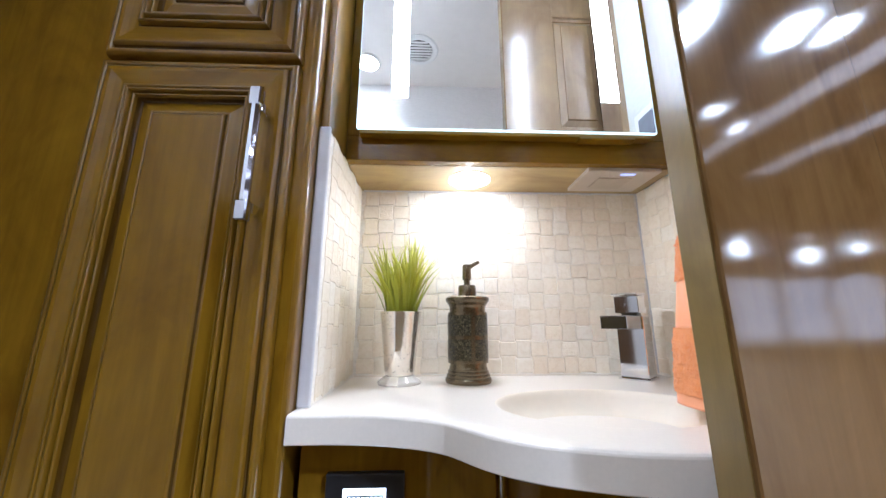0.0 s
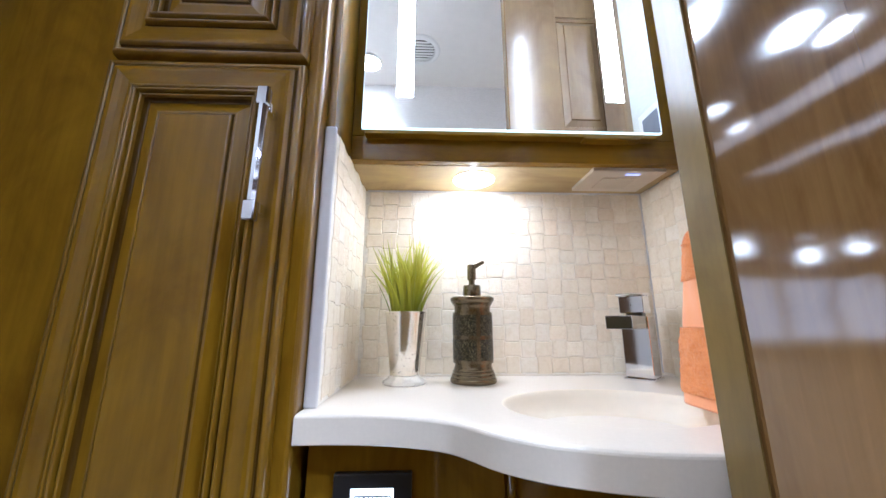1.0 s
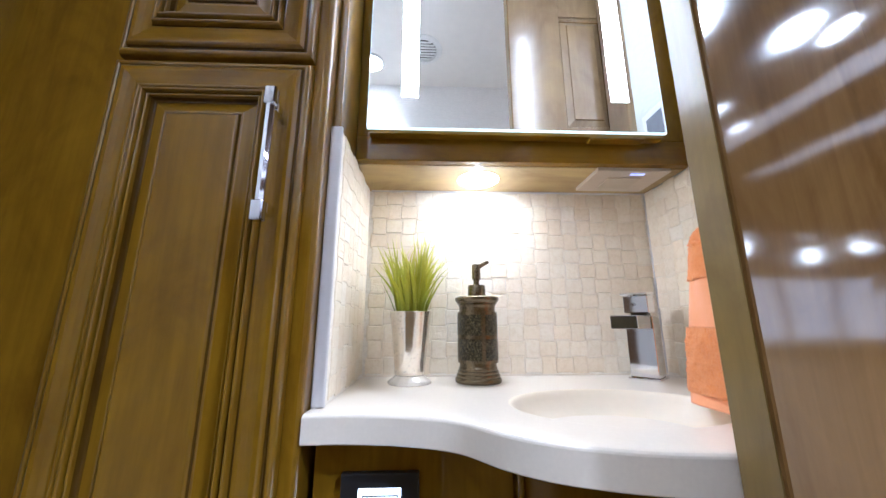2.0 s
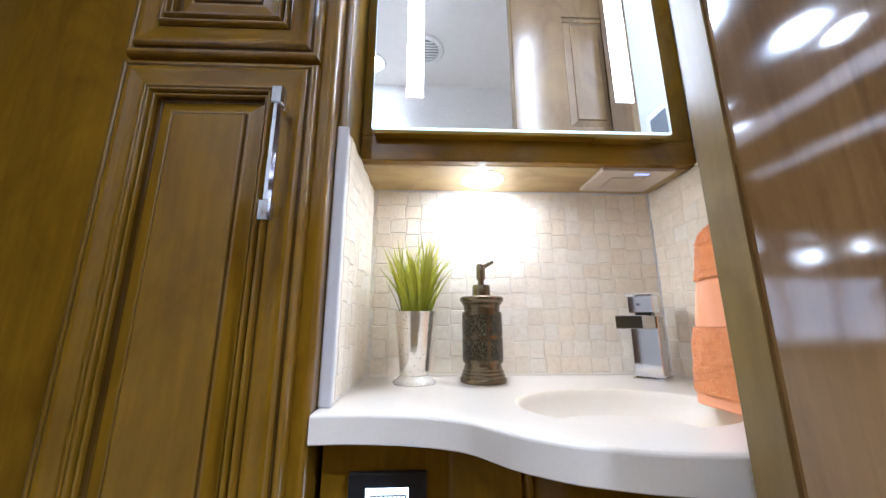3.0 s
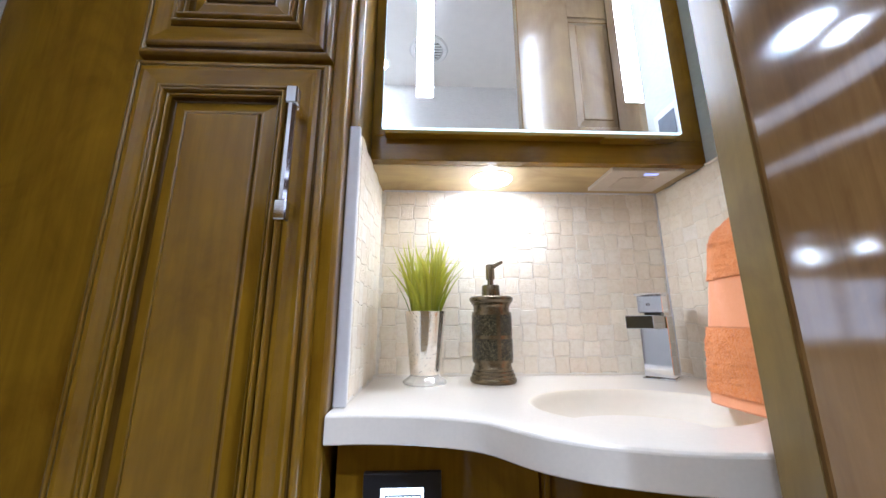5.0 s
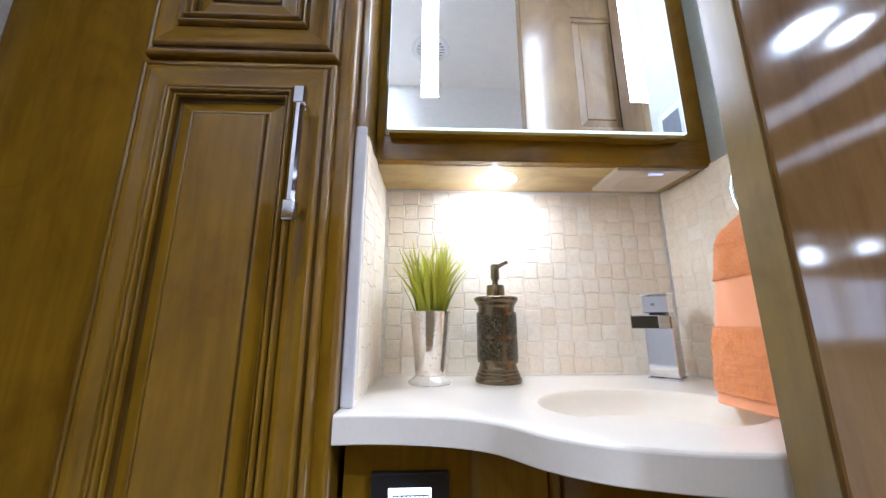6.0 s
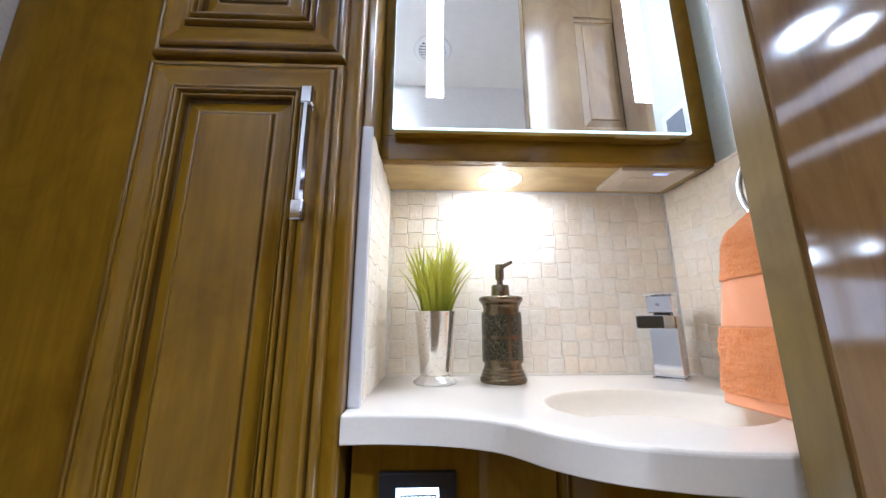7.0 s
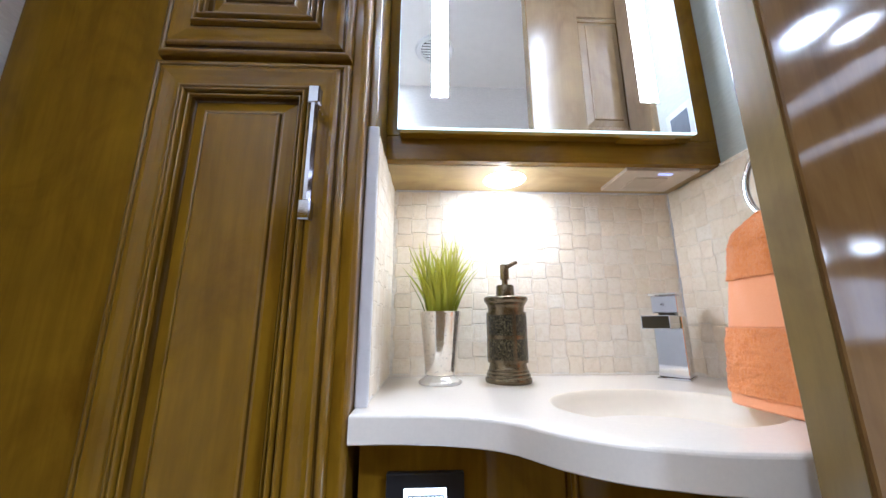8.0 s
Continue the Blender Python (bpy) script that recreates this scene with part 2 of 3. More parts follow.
def tube(points, radius, seg=10):
    """A round tube along points."""
    bm = bmesh.new()
    rings = []
    pts = [Vector(q) for q in points]
    for i, q in enumerate(pts):
        d = (pts[min(i + 1, len(pts) - 1)] - pts[max(i - 1, 0)]).normalized()
        a = d.orthogonal().normalized() if not rings else (rings[-1][1] - d * rings[-1][1].dot(d)).normalized()
        b = d.cross(a)
        r = radius[i] if isinstance(radius, (list, tuple)) else radius
        rings.append(([bm.verts.new(q + r * (math.cos(2 * math.pi * k / seg) * a + math.sin(2 * math.pi * k / seg) * b)) for k in range(seg)], a))
    for (p0, _), (p1, _) in zip(rings, rings[1:]):
        for k in range(seg):
            bm.faces.new((p0[k], p0[(k + 1) % seg], p1[(k + 1) % seg], p1[k]))
    bm.faces.new(rings[0][0])
    bm.faces.new(rings[-1][0])
    return bm


def framed(x0, x1, z0, z1, rings, dark_rings=()):
    """A moulded door leaf facing -y: nested rectangles, each (inset, y)."""
    bm = bmesh.new()
    loops = []
    for inset, y in rings:
        loops.append([bm.verts.new(v) for v in ((x0 + inset, y, z0 + inset), (x1 - inset, y, z0 + inset), (x1 - inset, y, z1 - inset), (x0 + inset, y, z1 - inset))])
    for i, (a, b) in enumerate(zip(loops, loops[1:])):
        for k in range(4):
            f = bm.faces.new((a[k], a[(k + 1) % 4], b[(k + 1) % 4], b[k]))
            f.material_index = 2 if i in dark_rings else (1 if k in (0, 2) else 0)
            f.smooth = rings[i + 1][0] - rings[i][0] < 0.0032
            if f.smooth and f.material_index != 2:
                f.material_index = 3
            bm.edges.get((a[k], b[k])).smooth = False
    bm.faces.new(loops[-1])
    bm.faces.new(loops[0])
    return bm


def curve_points(knots, per=8):
    """Catmull-Rom through 2D knots."""
    k = [Vector((*q, 0)) for q in knots]
    k = [2 * k[0] - k[1], *k, 2 * k[-1] - k[-2]]
    out = []
    for i in range(1, len(k) - 2):
        a, b, c, d = k[i - 1:i + 3]
        for s in range(per):
            t = s / per
            out.append(0.5 * (2 * b + (c - a) * t + (2 * a - 5 * b + 4 * c - d) * t * t + (3 * b - a - 3 * c + d) * t ** 3))
    out.append(k[-2])
    return [(v.x, v.y) for v in out]


# ---------------------------------------------------------------- setting: walls, floor, ceiling
def wall(name, lo, hi, material, label, category="wall"):
    return tagged(part(name, box(lo, hi), material), label, category, kind="structure")


wall_north = wall("wall_north", (-0.60, 0.0022, 0.0), (3.46, 0.06, CEIL), GROUT, "back wall behind the vanity with tumbled stone mosaic")
wall_east = wall("wall_east", (0.4905, -0.335, 0.0), (0.55, 0.0029, CEIL), PAPER, "side wall with grey-green grasscloth wallpaper")
wall_west = wall("wall_west", (-0.47, -1.04, 0.0), (-0.413, 0.0029, CEIL), PAPER_LIGHT, "pale textured side wall beside the tall cabinet")
wall("wall_south", (-0.45, -1.10, 0.0), (0.70, -0.99, CEIL), PAPER_LIGHT, "pale wallpapered wall facing the vanity")
# unseen wood panel, added to darken what the glossy surfaces reflect
wall("added_panel", (-0.409, -0.9899, 0.0), (0.70, -0.975, 1.30), WOOD, "unseen brown wood panel added to darken reflections", "wall panelling")
# added so the cabinet lacquer mirrors brown instead of the pale wall
wall("added_panel_west", (-0.4129, -0.47, 0.0), (-0.400, -0.256, 1.94), HALL_WOOD, "dark brown panel added so the cabinet reflects less pale wall", "wall panelling")
# hallway seen in the lacquered door: window under a shelf with puck lights, cove strips overhead
HX, HS = 3.40, -2.36
wall("wall_hall_end", (0.64, HS, 0.0), (0.70, -1.10, CEIL), WOOD, "brown wood-panelled wall along the hallway")
wall("wall_hall_east", (HX, HS - 0.06, 0.0), (HX + 0.06, 0.0029, CEIL), HALL_WOOD, "brown wood-panelled wall closing the hallway")
WX0, WX1, WZ0, WZ1 = 2.06, 3.22, 0.82, 1.27
for k_, (lo_, hi_) in enumerate((((0.64, 0.0), (HX, WZ0)), ((0.64, WZ1), (HX, CEIL)), ((0.64, WZ0), (WX0, WZ1)), ((WX1, WZ0), (HX, WZ1)))):
    wall("wall_hall_south_%d" % (k_ + 1), (lo_[0], HS - 0.06, lo_[1]), (hi_[0], HS - 0.0005, hi_[1]), PLATE if k_ == 0 else HALL_WOOD, "tan and brown wall round the hallway window")
window = tagged(new("window_1"), "wide hallway window with a pale frame, daylight outside", "window", kind="structure")
for k_ in range(4):
    xx = WX0 + 0.015 + (WX1 - WX0 - 0.03) * k_ / 3
    part("frame_bar", box((xx - 0.015, HS - 0.045, WZ0 + 0.024), (xx + 0.015, HS - 0.015, WZ1 - 0.024), 0.002), GREY, window)
for zz in (WZ0 + 0.012, WZ1 - 0.012):
    part("frame_rail", box((WX0, HS - 0.046, zz - 0.012), (WX1, HS - 0.014, zz + 0.012), 0.002), GREY, window)
part("sill", box((WX0 - 0.03, HS - 0.02, WZ0 - 0.022), (WX1 + 0.03, HS + 0.05, WZ0), 0.003), WHITE, window, "white painted sill")
tagged(part("backdrop", box((1.5, HS - 0.36, 0.3), (3.8, HS - 0.35, 2.0)), DAYLIGHT), "pale daylight outside the hallway window", "backdrop", kind="structure")
for x_ in (1.79, 2.37):
    tagged(part("cove_strip", box((x_ - 0.060, -2.30, CEIL - 0.012), (x_ + 0.060, -0.45, CEIL - 0.0005), 0.003), COVE), "softly lit strip along the hallway ceiling", "light strip", kind="structure")
tagged(part("floor", box((-0.6, -2.45, -0.05), (3.5, 0.1, 0.0)), FLOOR), "tan tiled floor", "floor", kind="structure")
tagged(part("ceiling_hall", box((0.70, -2.45, CEIL - 0.0005), (3.5, 0.0, CEIL + 0.04)), HALL_WOOD), "brown panelled hallway ceiling", "ceiling", kind="structure")
tagged(part("ceiling", box((-0.6, -2.45, CEIL), (3.5, 0.1, CEIL + 0.05)), CEILING), "off-white padded vinyl ceiling", "ceiling", kind="structure")
tagged(part("trim", box((0.478, -0.336, 0.0), (0.556, -0.268, CEIL), 0.004), DOOR_BACK), "stained wooden casing at the end of the side wall", "door casing", kind="structure")

# left tiled return of the niche, with its metal end trim
wall_return = wall("wall_niche_return", (-0.012, -0.196, 0.868), (-0.0030, 0.0029, 1.1745), GROUT, "tiled return wall of the vanity niche")
tagged(part("end_trim", box((-0.0135, -0.2015, 0.8682), (-0.0002, -0.1962, 1.1755), 0.0015), TRIM, wall_return), "satin white edge strip")
tagged(part("east_tile_backing", box((0.4885, -0.2675, 0.868), (0.4904, 0.0028, 1.1750)), GROUT, wall_east), "grout bed")
part("tile_cap", box((0.4840, -0.2675, 1.1752), (0.4904, -0.1165, 1.1785), 0.001), STONE, wall_east, "thin stone edging")

part("caulk_bead", box((0.0005, -0.0022, 0.8682), (0.4880, 0.0021, 0.8706), 0.0006), COUNTER, wall_north, "white caulk line")
part("caulk_bead", box((0.0005, -0.0030, 1.1752), (0.4880, 0.0021, 1.1770), 0.0006), TRIM, wall_north, "white caulk line")
part("caulk_bead", box((0.4862, -0.0022, 0.8708), (0.4884, 0.0000, 1.1750), 0.0006), TRIM, wall_north, "white caulk line")

# ---------------------------------------------------------------- tall cabinet


def bead(i0, i1, base, top, steps=6):
    """A half-round moulding between two insets, as (inset, height) rings."""
    return [(i0 + (i1 - i0) * 0.5 * (1 - math.cos(math.pi * k / steps)), base + (top - base) * math.sin(math.pi * k / steps)) for k in range(steps + 1)]


# insets and heights of the door moulding from the outer edge inwards; every ring marked True begins a glazed groove
PROFILE = [(q, False) for q in [(0.0, 0.0), (0.0, 0.0065), (0.0008, 0.0095), (0.0024, 0.0118), (0.0046, 0.0126), (0.0066, 0.0118)]]
PROFILE += [((0.0074, 0.0094), True), ((0.0090, 0.0094), True)]
PROFILE += [(q, False) for q in [(0.0096, 0.0130), (0.0110, 0.0154), (0.0132, 0.0164), (0.0170, 0.0164), (0.0230, 0.0150), (0.0290, 0.0142)]]
PROFILE += [((0.0330, 0.0142), True), ((0.0342, 0.0115), True)]
PROFILE += [(q, False) for q in bead(0.0350, 0.0404, 0.0140, 0.0204, 8)] + [((0.0406, 0.0130), True)]
PROFILE += [(q, False) for q in bead(0.0414, 0.0456, 0.0165, 0.0226, 8)] + [((0.0458, 0.0150), True)]
PROFILE += [(q, False) for q in bead(0.0464, 0.0494, 0.0160, 0.0194, 6)] + [((0.0495, 0.0150), True), ((0.0500, 0.0108), True), ((0.0524, 0.0104), True)]
PROFILE += [(q, False) for q in [(0.0532, 0.0106), (0.0590, 0.0124), (0.0640, 0.0138), (0.0664, 0.0143)]] + [((0.0666, 0.0128), True), ((0.0674, 0.0128), True)]
PROFILE += [(q, False) for q in [(0.0678, 0.0160), (0.0690, 0.0170), (0.0704, 0.0172)]]
DOOR_RINGS = [(inset, -0.2226 - h) for (inset, h), _ in PROFILE]
GROOVES = [k_ for k_, (_, dark_) in enumerate(PROFILE) if dark_]
tall = thing("tall_cabinet", (-0.20, -0.11, 0.0), "tall glazed brown wooden cabinet with raised-panel doors", "cabinet")
bm = box((-0.4127, -0.2225, 0.0), (-0.0140, 0.0025, 1.948), 0.007, 5)
bm.normal_update()
for f in bm.faces:
    f.material_index = 1 if f.normal.x > 0.3 else 0
under(part("body", bm, (WOOD, SIDE_WOOD)), tall)
under(part("side_panel", box((-0.0139, -0.196, 1.1760), (-0.0040, 0.0025, 1.948), 0.001), SIDE_WOOD), tall)
for z0, z1 in ((0.12, 1.2315), (1.2385, 1.86)):
    d = under(part("door", framed(-0.2402, -0.0298, z0, z1, DOOR_RINGS, GROOVES), (WOOD, WOOD_X, GLAZE, BEAD_WOOD)), tall)
    hz = (1.0425, 1.1738) if z0 < 1 else (1.30, 1.437)
    hx = -0.0536
    handle = part("handle", box((hx - 0.0043, -0.2680, hz[0] + 0.004), (hx + 0.0043, -0.2600, hz[1] - 0.004), 0.0026, 1), NICKEL, d, "polished chrome bar handle")
    handle.matrix_parent_inverse = Matrix()
    for zc, s in ((hz[0] + 0.007, -1), (hz[1] - 0.007, 1)):
        part("end_block", box((hx - 0.0056, -0.2690, zc - 0.0095), (hx + 0.0056, -0.2588, zc + 0.0095), 0.0012, 1), NICKEL, handle)
        part("post", box((hx - 0.0035, -0.2588, zc - 0.0050 - 0.006 * s), (hx + 0.0035, -0.2400, zc + 0.0050 - 0.006 * s), 0.0006), CHROME, handle)

# ---------------------------------------------------------------- countertop with basin
FRONT = curve_points([(-0.0135, -0.2225), (0.029, -0.2226), (0.080, -0.2290), (0.127, -0.2480), (0.161, -0.2840), (0.192, -0.3060), (0.2235, -0.3185), (0.254, -0.3270), (0.290, -0.3310), (0.350, -0.3330), (0.420, -0.3270), (0.4700, -0.3150)], 14)
BX, BY, BA_, BB = 0.297, -0.196, 0.110, 0.081


def shifted(line, d):
    out = []
    for i, (x, y) in enumerate(line):
        a, b = line[max(0, i - 1)], line[min(len(line) - 1, i + 1)]
        t = Vector((b[0] - a[0], b[1] - a[1])).normalized()
        out.append((x - t.y * d, y + t.x * d))
    return out


def counter_mesh():
    bm = bmesh.new()
    xl, xr, yb = -0.0136, 0.4884, 0.0028
    loops = []
    for d, z in ((0.0010, 0.8415), (0.0, 0.8425), (0.0, 0.8645), (0.0005, 0.8660), (0.0018, 0.8674), (0.0040, 0.8680)):
        line = shifted(FRONT, d)
        line[0] = (xl + 0.3 * d, line[0][1])
        pts = [(xl + 0.3 * d, yb), *line, (0.477, line[-1][1]), (0.477, -0.2665), (xr, -0.2665), (xr, yb)]
        loops.append([bm.verts.new((x, y, z)) for x, y in pts])
    n_ = len(loops[0])
    for a, b in zip(loops, loops[1:]):
        for i in range(n_):
            bm.faces.new((a[i], a[(i + 1) % n_], b[(i + 1) % n_], b[i])).smooth = False
    bm.faces.new(loops[0])
    rim = [bm.verts.new((BX + 1.02 * BA_ * math.cos(2 * math.pi * i / 64), BY + 1.02 * BB * math.sin(2 * math.pi * i / 64), 0.8680)) for i in range(64)]
    top = loops[-1]
    edges = [bm.edges.get((top[i], top[(i + 1) % n_])) for i in range(n_)]
    edges += [bm.edges.new((rim[i], rim[(i + 1) % 64])) for i in range(64)]
    bmesh.ops.triangle_fill(bm, edges=edges, use_beauty=True)
    return bm


counter = thing("countertop", (0.2, -0.15, 0.8415), "white solid-surface vanity top with a wavy front edge", "countertop")
under(part("slab", counter_mesh(), COUNTER), counter)


def bowl_mesh():
    bm = bmesh.new()
    loops = []
    for s, z in ((1.02, 0.8680), (1.012, 0.8679), (1.0, 0.8673), (0.988, 0.8662), (0.97, 0.8640), (0.95, 0.8600), (0.92, 0.8550), (0.87, 0.8490), (0.80, 0.842), (0.6, 0.835), (0.4, 0.830), (0.15, 0.828)):
        loops.append([bm.verts.new((BX + s * BA_ * math.cos(2 * math.pi * i / 64), BY + s * BB * math.sin(2 * math.pi * i / 64), z)) for i in range(64)])
    for a, b in zip(loops, loops[1:]):
        for i in range(64):
            bm.faces.new((a[i], a[(i + 1) % 64], b[(i + 1) % 64], b[i])).smooth = True
    bm.faces.new(loops[-1])
    return bm


under(part("basin", bowl_mesh(), BASIN, None, "integral ivory oval basin"), counter)

# ---------------------------------------------------------------- vanity cabinet below
vanity = thing("vanity_cabinet", (0.2, -0.12, 0.0), "curved brown wooden vanity cabinet under the counter", "cabinet")


FACE = curve_points([(-0.0135, -0.1935), (0.050, -0.1935), (0.104, -0.1940), (0.123, -0.2000), (0.147, -0.2230), (0.172, -0.2530), (0.198, -0.2760), (0.226, -0.2880), (0.256, -0.2965), (0.300, -0.3010), (0.360, -0.3010), (0.420, -0.2950), (0.4700, -0.2850)], 10)


def curved_panel(x0, x1, inset, thick, z0, z1):
    line = [q for q in shifted(FACE, inset) if x0 <= q[0] <= x1]
    back = shifted(line, thick)
    bm = bmesh.new()
    rows = [[bm.verts.new((x, y, z)) for x, y in [*line, *reversed(back)]] for z in (z0, z1)]
    k = len(rows[0])
    for i in range(k):
        bm.faces.new((rows[0][i], rows[0][(i + 1) % k], rows[1][(i + 1) % k], rows[1][i]))
    bm.faces.new(rows[0])
    bm.faces.new(rows[1])
    return bm


under(part("face_panel", curved_panel(-0.0135, 0.1745, 0.0, 0.016, 0.0, 0.8410), WOOD, None, "", True), vanity)
under(part("stile", curved_panel(0.150, 0.40, 0.0035, 0.010, 0.0, 0.8410), WOOD, None, "", True), vanity)
under(part("door", curved_panel(0.188, 0.47, -0.002, 0.016, 0.06, 0.8395), WOOD, None, "", True), vanity)
under(part("bead", tube([(0.1775, -0.2590, 0.03), (0.1775, -0.2590, 0.8405)], 0.0028), WOOD), vanity)

panel = thing("control_panel", (0.057, -0.196, 0.745), "black wall control with a lit white display", "thermostat")
under(part("bezel", box((0.0200, -0.2005, 0.735), (0.0940, -0.1928, 0.8100), 0.0012), BLACK), panel)
under(part("display", box((0.0368, -0.2011, 0.757), (0.0770, -0.2002, 0.7975), 0.0002), LCD, None, "backlit white display"), panel)
under(part("header_bar", box((0.0405, -0.2014, 0.7855), (0.0750, -0.2010, 0.7920)), LCD_INK), panel)
for i in range(8):
    x = 0.0422 + i * 0.0041
    under(part("light_bar", box((x, -0.2017, 0.7870), (x + 0.0026, -0.2013, 0.7906)), LCD), panel)

# ---------------------------------------------------------------- mirrored wall cabinet
upper = thing("mirror_cabinet", (0.24, -0.06, 1.1775), "brown wooden wall cabinet with a lit mirror door", "cabinet")
under(part("body", box((-0.0038, -0.1000, 1.1785), (0.4880, 0.0025, 1.92), 0.001), WOOD_X), upper)
under(part("bottom_panel", box((-0.0037, -0.1000, 1.1768), (0.4878, 0.0020, 1.1784)), VENEER, None, "pale veneered underside"), upper)
under(part("bottom_rail", box((-0.0038, -0.1150, 1.1772), (0.4900, -0.1001, 1.2150), 0.0012), WOOD_X), upper)
under(part("stile", box((-0.0038, -0.1150, 1.2152), (0.0300, -0.1001, 1.92), 0.001), WOOD), upper)
under(part("stile", box((0.4300, -0.1150, 1.2152), (0.4900, -0.1001, 1.92), 0.001), WOOD), upper)
mdoor = under(part("mirror_door", box((0.0165, -0.1305, 1.2100), (0.4390, -0.1156, 1.86), 0.001), WOOD_X), upper)
part("finger_pull", box((0.330, -0.1318, 1.2062), (0.412, -0.1170, 1.2106), 0.0014), WOOD_X, mdoor)
part("mirror_glass", box((0.0142, -0.1360, 1.2162), (0.4416, -0.1310, 1.85)), MIRROR, mdoor, "clear frameless mirror")
part("glass_edge", box((0.0142, -0.1361, 1.2154), (0.4416, -0.1310, 1.2161)), GLASS_EDGE, mdoor, "glass edge with a painted pale green glow")
part("glass_edge", box((0.4417, -0.1361, 1.2154), (0.4421, -0.1310, 1.85)), GLASS_EDGE, mdoor)
part("glass_edge", box((0.0138, -0.1361, 1.2154), (0.0141, -0.1310, 1.85)), GLASS_EDGE, mdoor)
for x0, x1 in ((0.0608, 0.0845), (0.3660, 0.3920)):
    part("led_strip", box((x0, -0.1366, 1.2645), (x1, -0.1361, 1.80)), LED, mdoor, "frosted strip light")

puck = thing("puck_light", (PUCK[0], PUCK[1], PUCK[2]), "round recessed puck light under the cabinet", "light")
under(part("ring", lathe([(0.0342, 0.0), (0.0344, -0.0004), (0.0338, -0.0008), (0.0328, -0.0008), (0.0325, 0.0)], 48, PUCK, None, False), WHITE, None, "", True), puck)
under(part("lens", lathe([(0.0324, -0.0002), (0.0322, -0.0007), (0.02, -0.0013), (0.005, -0.0015)], 40, PUCK), PUCK_GLOW, None, "glowing frosted lens", True), puck)

outlet = thing("outlet_cover", (0.41, -0.062, 1.1775), "tan plastic outlet cover under the cabinet", "outlet")
under(part("plate", box((0.3530, -0.1030, 1.1715), (0.4660, -0.0235, 1.1783), 0.0012), PLATE), outlet)
under(part("lid", box((0.3800, -0.0800, 1.1700), (0.4330, -0.0400, 1.1716), 0.0006), PLATE_DIM), outlet)
under(part("indicator", box((0.4080, -0.0960, 1.1708), (0.4300, -0.0900, 1.1716)), INDICATOR, None, "small blue-white indicator"), outlet)

# ---------------------------------------------------------------- sliding door
pocket = thing("pocket_door", (0.52, -0.369, 0.012), "glossy brown lacquered sliding door, half open", "door")
Y0, Y1 = -0.3832, -0.3545
STILE = [(0.2785, Y1 - 0.002), (0.2785, Y0 + 0.002), (0.2790, Y0 + 0.0006), (0.2804, Y0), (0.3925, Y0), (0.3940, Y0 + 0.0008), (0.3950, Y0 + 0.0030), (0.3970, Y0 + 0.0040), (0.3970, Y1), (0.2800, Y1)]
bm = bmesh.new()
ends = [[bm.verts.new((x, y, z)) for x, y in STILE] for z in (0.012, 1.93)]
for k_ in range(len(STILE)):
    f = bm.faces.new((ends[0][k_ - 1], ends[0][k_], ends[1][k_], ends[1][k_ - 1]))
    f.material_index = 1 if k_ >= len(STILE) - 2 else 0
for e_ in ends:
    bm.faces.new(e_)
under(part("stile", bm, (DOOR_WOOD, DOOR_BACK)), pocket)
under(part("edge_band", box((0.2776, Y0 + 0.0022, 0.012), (0.2786, Y1 - 0.0022, 1.93), 0.0003), EDGE_WOOD), pocket)
under(part("stile", box((0.5010, Y0, 0.012), (0.6300, Y1, 1.93), 0.002), DOOR_BACK), pocket)
for z0, z1 in ((0.012, 0.20), (1.20, 1.362), (1.648, 1.93)):
    under(part("rail", box((0.3971, Y0 + 0.0045, z0), (0.5009, Y1, z1), 0.001), DOOR_BACK), pocket)
under(part("front_panel", box((0.3973, Y0 + 0.0030, 0.012), (0.5008, Y0 + 0.0044, 1.93)), DOOR_WOOD), pocket)
# raised panels of the inner face: groove, wide chamfer, flat field
PANEL = [(0.0, Y0 + 0.006), (0.0, Y1 - 0.0035), (0.0028, Y1 - 0.0050), (0.0040, Y1 - 0.0098), (0.0062, Y1 - 0.0100), (0.0075, Y1 - 0.0092), (0.0190, Y1 - 0.0040), (0.0200, Y1 - 0.0020), (0.0216, Y1 - 0.0016)]
for z0, z1 in ((0.2002, 1.1998), (1.3622, 1.6478)):
    under(part("panel", framed(0.3972, 0.5008, z0, z1, PANEL, (3, 6)), (DOOR_BACK, DOOR_BACK, GLAZE, DOOR_BACK)), pocket)

# ---------------------------------------------------------------- things on the counter
soap = thing("soap_dispenser", (0.173, -0.055, 0.868), "dark bronze pump soap dispenser with crushed-glass panels", "soap dispenser")
S = (0.173, -0.055, 0.868)
under(part("body", lathe([(0.0, 0.0), (0.0322, 0.0), (0.0330, 0.0020), (0.0330, 0.0050), (0.0318, 0.0068), (0.0306, 0.0070), (0.0306, 0.0082), (0.0312, 0.0095), (0.0306, 0.0115), (0.0290, 0.0118), (0.0290, 0.0130), (0.0295, 0.0142), (0.0290, 0.0160), (0.0272, 0.0164),
                          (0.0272, 0.0175), (0.0276, 0.0188), (0.0270, 0.0205), (0.0266, 0.0210), (0.0262, 0.0235), (0.0262, 0.1000), (0.0264, 0.1050), (0.0274, 0.1065), (0.0274, 0.1080), (0.0292, 0.1088), (0.0292, 0.1105), (0.0312, 0.1125), (0.0322, 0.1150), (0.0322, 0.1178), (0.0300, 0.1195), (0.0, 0.1202)], 56, S, None, False), BRONZE, None, "", True), soap)


